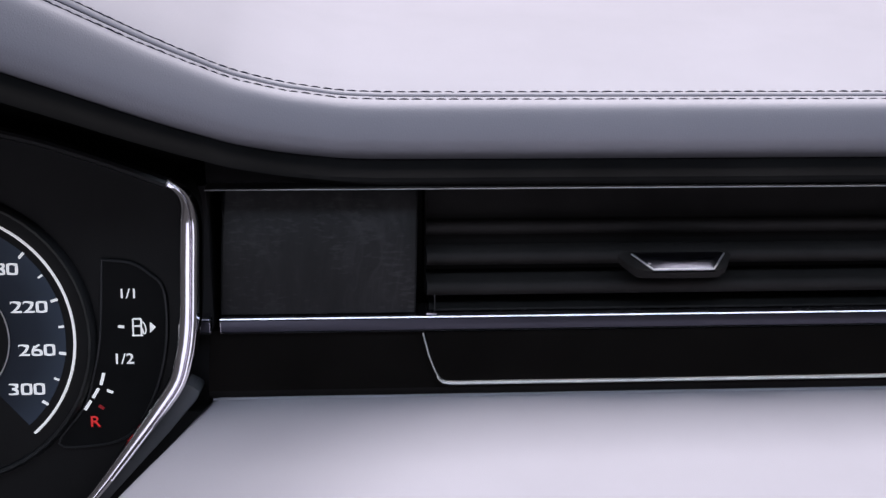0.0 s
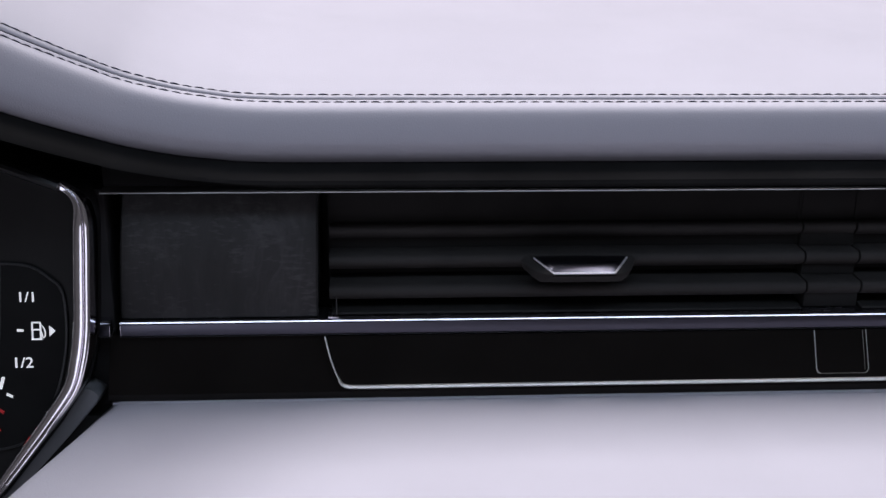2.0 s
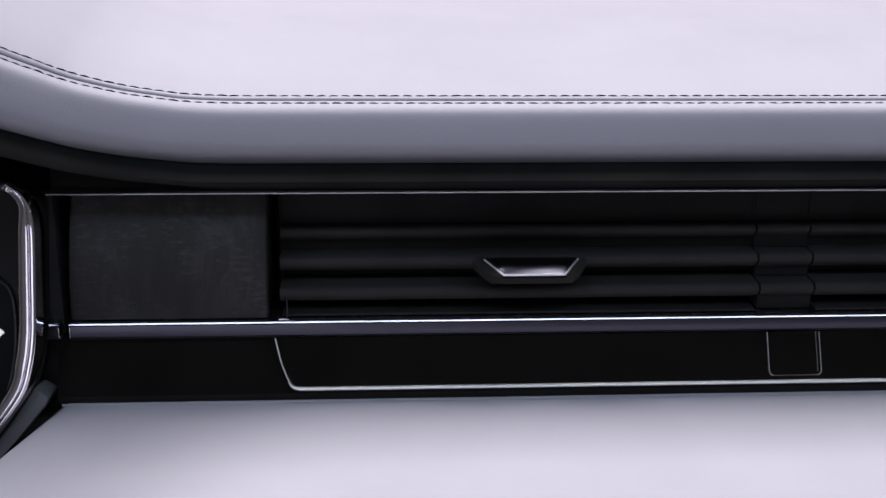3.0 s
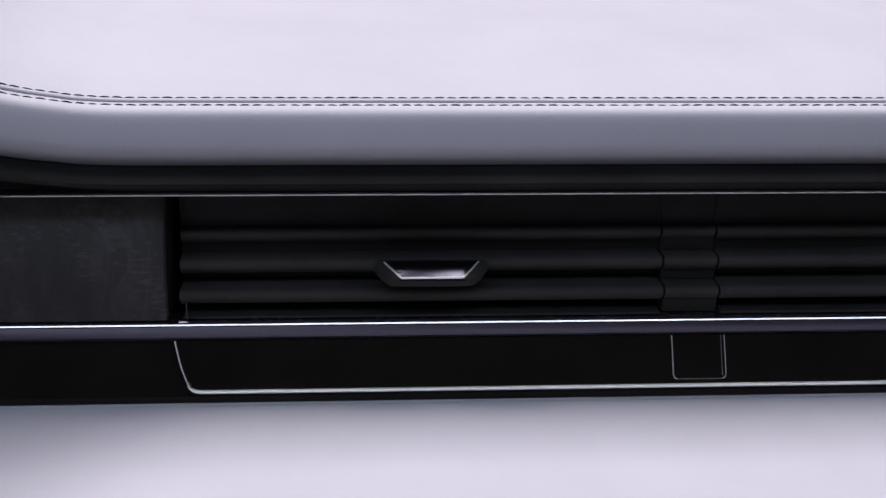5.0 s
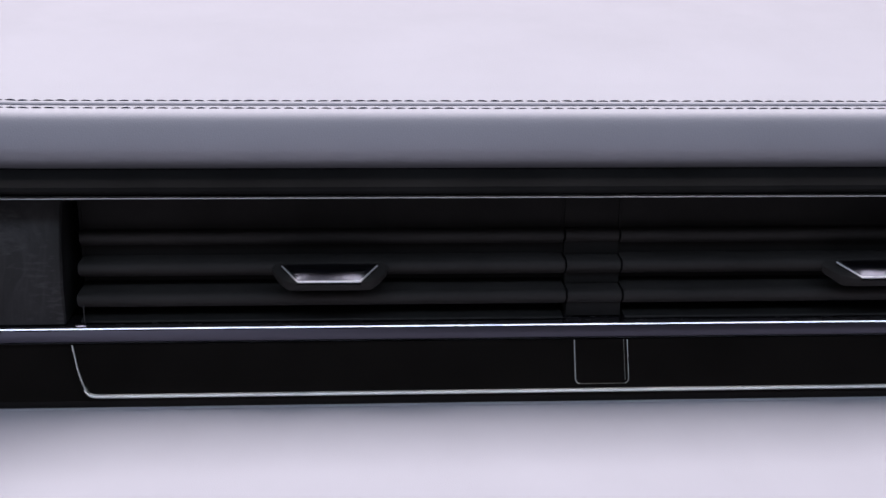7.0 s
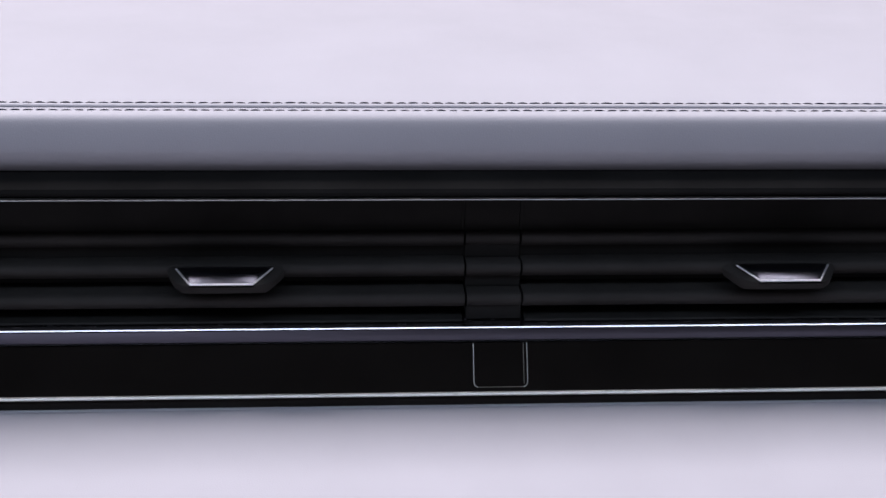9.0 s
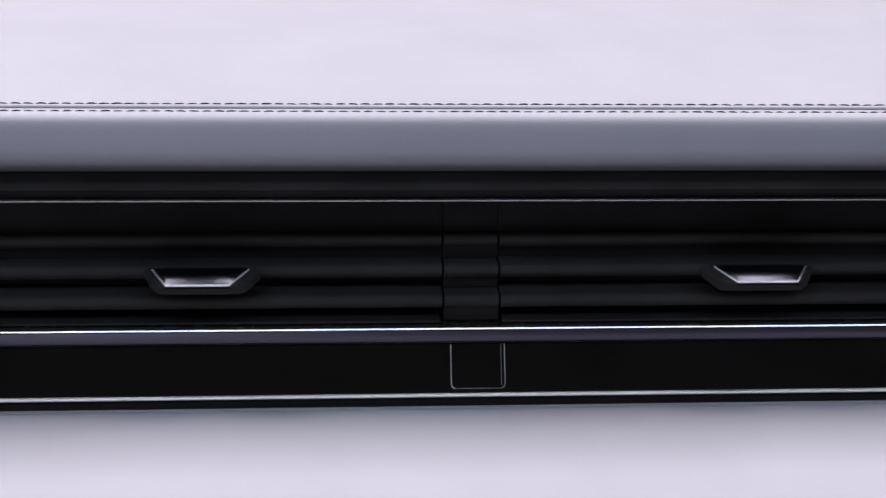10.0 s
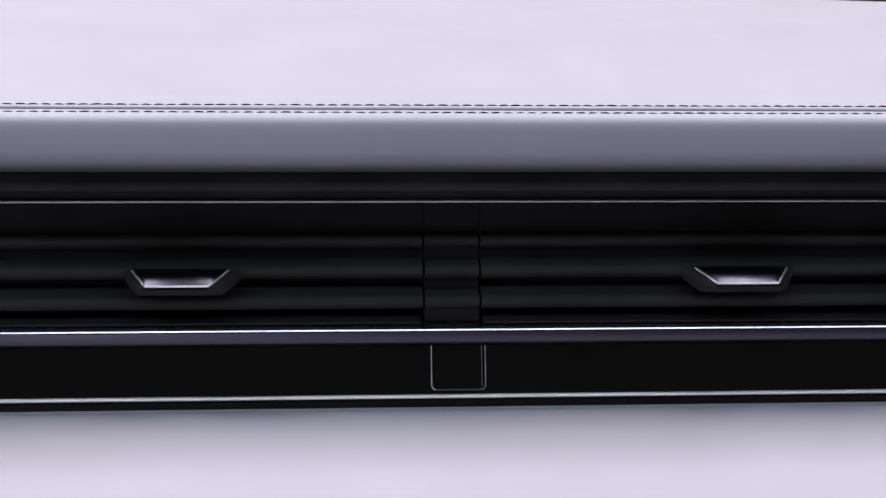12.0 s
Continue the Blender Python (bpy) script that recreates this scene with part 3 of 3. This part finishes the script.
    part("cowl", bevelled(plate(shell, 0.007, -0.012), 0.0008), GREY, ob, "grey plastic cowl edge under the bezel")
    # black skirt under the cowl
    part("skirt", box(-0.30, -0.0815, 0.500, 0.556, 0.55, 0.752, 0.002), BLACK, ob, "black plastic skirt")

    # speedometer
    speed = part("speedometer", plate(arc(GU, GV, 0.0695, 0, 355, 72), 0.0002, -0.004), CLUSTER, ob, "round speedometer with lit numerals")
    rim = [(0.0668, -0.001), (0.0672, 0.0030), (0.0685, 0.0042), (0.0698, 0.0030), (0.0705, -0.001)]
    rings = []
    for a in even(0, 354, 60):
        ca, sa = math.cos(radians(a)), math.sin(radians(a))
        rings.append([face(GU + r * ca, GV + r * sa, d) for r, d in rim])
    rings.append(rings[0])
    part("surround", loft(rings, caps=False), SATIN, speed, "dark raised surround")
    sector = [(GU, GV)] + arc(GU, GV, 0.0562, -48.6, 228.6, 60)
    part("dial", plate(sector, 0.0006, -0.001), DIAL, speed, "blue grey dial", smooth=False)
    part("ring", tube([face(u, v, 0.0016) for u, v in arc(GU, GV, GR, -49, 229, 90)], 0.00065, 8), GLOW_WHITE, speed, "white lit ring")
    part("inner_disc", plate(arc(GU, GV, 0.0300, 0, 354, 48), 0.0012, 0.0), CLUSTER, speed, "dark centre")
    part("inner_ring", tube([face(u, v, 0.0014) for u, v in arc(GU, GV, 0.0303, 0, 360, 60)], 0.00035, 6), SILVER, speed, "thin grey inner ring")
    for k in range(-1, 4):
        a = 46.4 - 27.0 * k
        for b, w, r0, length in ((a, 0.0012, 0.0533, 0.0032), (a - 13.5, 0.0009, 0.0535, 0.0025)):
            if b < -40:
                continue
            c, s = math.cos(radians(b)), math.sin(radians(b))
            dash_mark("tick", (GU + r0 * c, GV + r0 * s), (GU + (r0 + length) * c, GV + (r0 + length) * s), w, GLOW_WHITE, speed, "lit white tick")
    for text, u, v in (("180", -0.1735, 0.0328), ("220", -0.1620, 0.0147), ("260", -0.1594, -0.0060), ("300", -0.1650, -0.0249)):
        lettering("digit", text, u, v, 0.0055, 1.52, GLOW_WHITE, speed, "lit white digit of " + text, 0.62)

    # fuel gauge
    shape = [(-0.1276, 0.0366), (-0.1147, 0.0351), (-0.1058, 0.0296), (-0.0995, 0.0215), (-0.0991, -0.0017), (-0.1039, -0.0238), (-0.1126, -0.0418), (-0.1210, -0.0500), (-0.1345, -0.0534),
             (-0.1517, -0.0522), (-0.1389, -0.0343), (-0.1335, -0.0177), (-0.1301, -0.0013), (-0.1285, 0.0205)]
    smooth_shape = [(p.x, p.y) for p in spline([(u, v, 0) for u, v in shape + shape[:1]], 4)[:-1]]
    fuel = part("fuel_gauge", plate(smooth_shape, 0.0005, -0.002), MATT, ob, "black fuel gauge with lit white and red marks", smooth=False)
    part("border", tube([face(u, v, 0.0002) for u, v in smooth_shape + smooth_shape[:2]], 0.0007, 6), SATIN, fuel, "raised dark border")
    lettering("character", "1/1", -0.1161, 0.0206, 0.0046, 1.12, GLOW_WHITE, fuel, "lit white 1/1")
    lettering("character", "1/2", -0.1188, -0.0108, 0.0050, 1.12, GLOW_WHITE, fuel, "lit white 1/2")
    lettering("letter", "R", -0.1337, -0.0413, 0.0052, 1.12, GLOW_RED, fuel, "lit red R")
    dash_mark("tick", (-0.1213, 0.0048), (-0.1185, 0.0045), 0.0011, GLOW_WHITE, fuel, "lit white tick")
    dash_mark("tick", (-0.1279, -0.0261), (-0.1251, -0.0274), 0.0011, GLOW_WHITE, fuel, "lit white tick")
    dash_mark("tick", (-0.1319, -0.0336), (-0.1297, -0.0352), 0.0013, GLOW_DIM, fuel, "dim red tick")
    for p, q in (((-0.1290, -0.0178), (-0.1306, -0.0234)), ((-0.1318, -0.0252), (-0.1346, -0.0298)), ((-0.1356, -0.0312), (-0.1386, -0.0356))):
        dash_mark("level_bar", p, q, 0.0014, GLOW_WHITE, fuel, "lit white level bar")
    # pump sign
    cu, cv = -0.1125, 0.0043
    w, h, t = 0.0038, 0.0080, 0.0006
    for p, q in (((cu - w / 2, cv - h / 2), (cu - w / 2, cv + h / 2)), ((cu - w / 2, cv + h / 2), (cu + w / 2, cv + h / 2)), ((cu + w / 2, cv + h / 2), (cu + w / 2, cv - h / 2)),
                 ((cu - w / 2 - 0.0005, cv - h / 2), (cu + w / 2 + 0.0007, cv - h / 2)), ((cu - w / 2, cv + 0.0006), (cu + w / 2, cv + 0.0006))):
        dash_mark("pump_sign", p, q, t, GLOW_WHITE, fuel, "lit white pump sign")
    hose = spline([(cu + w / 2, cv + 0.0030, 0), (cu + w / 2 + 0.0014, cv + 0.0018, 0), (cu + w / 2 + 0.0022, cv - 0.0005, 0), (cu + w / 2 + 0.0019, cv - 0.0028, 0), (cu + w / 2 + 0.0010, cv - 0.0028, 0), (cu + w / 2 + 0.0006, cv - 0.0008, 0), (cu + w / 2, cv - 0.0004, 0)], 4)
    part("pump_hose", tube([face(p.x, p.y, 0.0011) for p in hose], 0.0003, 6), GLOW_WHITE, fuel, "lit white pump hose")
    part("filler_arrow", plate([(-0.1065, 0.0067), (-0.1065, 0.0017), (-0.1038, 0.0042)], 0.0011, 0.0005), GLOW_WHITE, fuel, "lit white arrow", smooth=False)
    return ob


def windscreen_base():
    """Dark strip at the foot of the windscreen, far behind the pad's seam."""
    ob = thing("windscreen_base_trim", (0.6, 0.73, 0.92), "dark trim strip at the foot of the windscreen", "trim strip")
    rings = [[(x, y, 0.924), (x, y, 0.930), (x, y + 0.004, 0.932), (x, y + 0.05, 0.934), (x, y + 0.05, 0.924)] for x, y in ((0.403, 0.739), (0.4995, 0.7270), (0.5542, 0.7190))]
    part("strip", loft(rings), SATIN, ob)
    return ob


dashboard()
lower_pad()
wood_panel()
chrome_strip()
glovebox()
push_button()
left_vent = air_vent(0.0240, 0.2563, 0.1432)
part("clip", box(0.0240, 0.0290, 0.5046, 0.512, 0.7990, 0.7998, 0.0002), EDGE, left_vent, "small bright metal clip")
part("pin", box(0.0278, 0.0283, 0.5062, 0.5075, 0.7999, 0.8088, 0.0001), SATIN, left_vent, "thin upright black pin")
air_vent(0.2833, 0.5143, 0.4068)
vent_divider()
instruments()
windscreen_base()
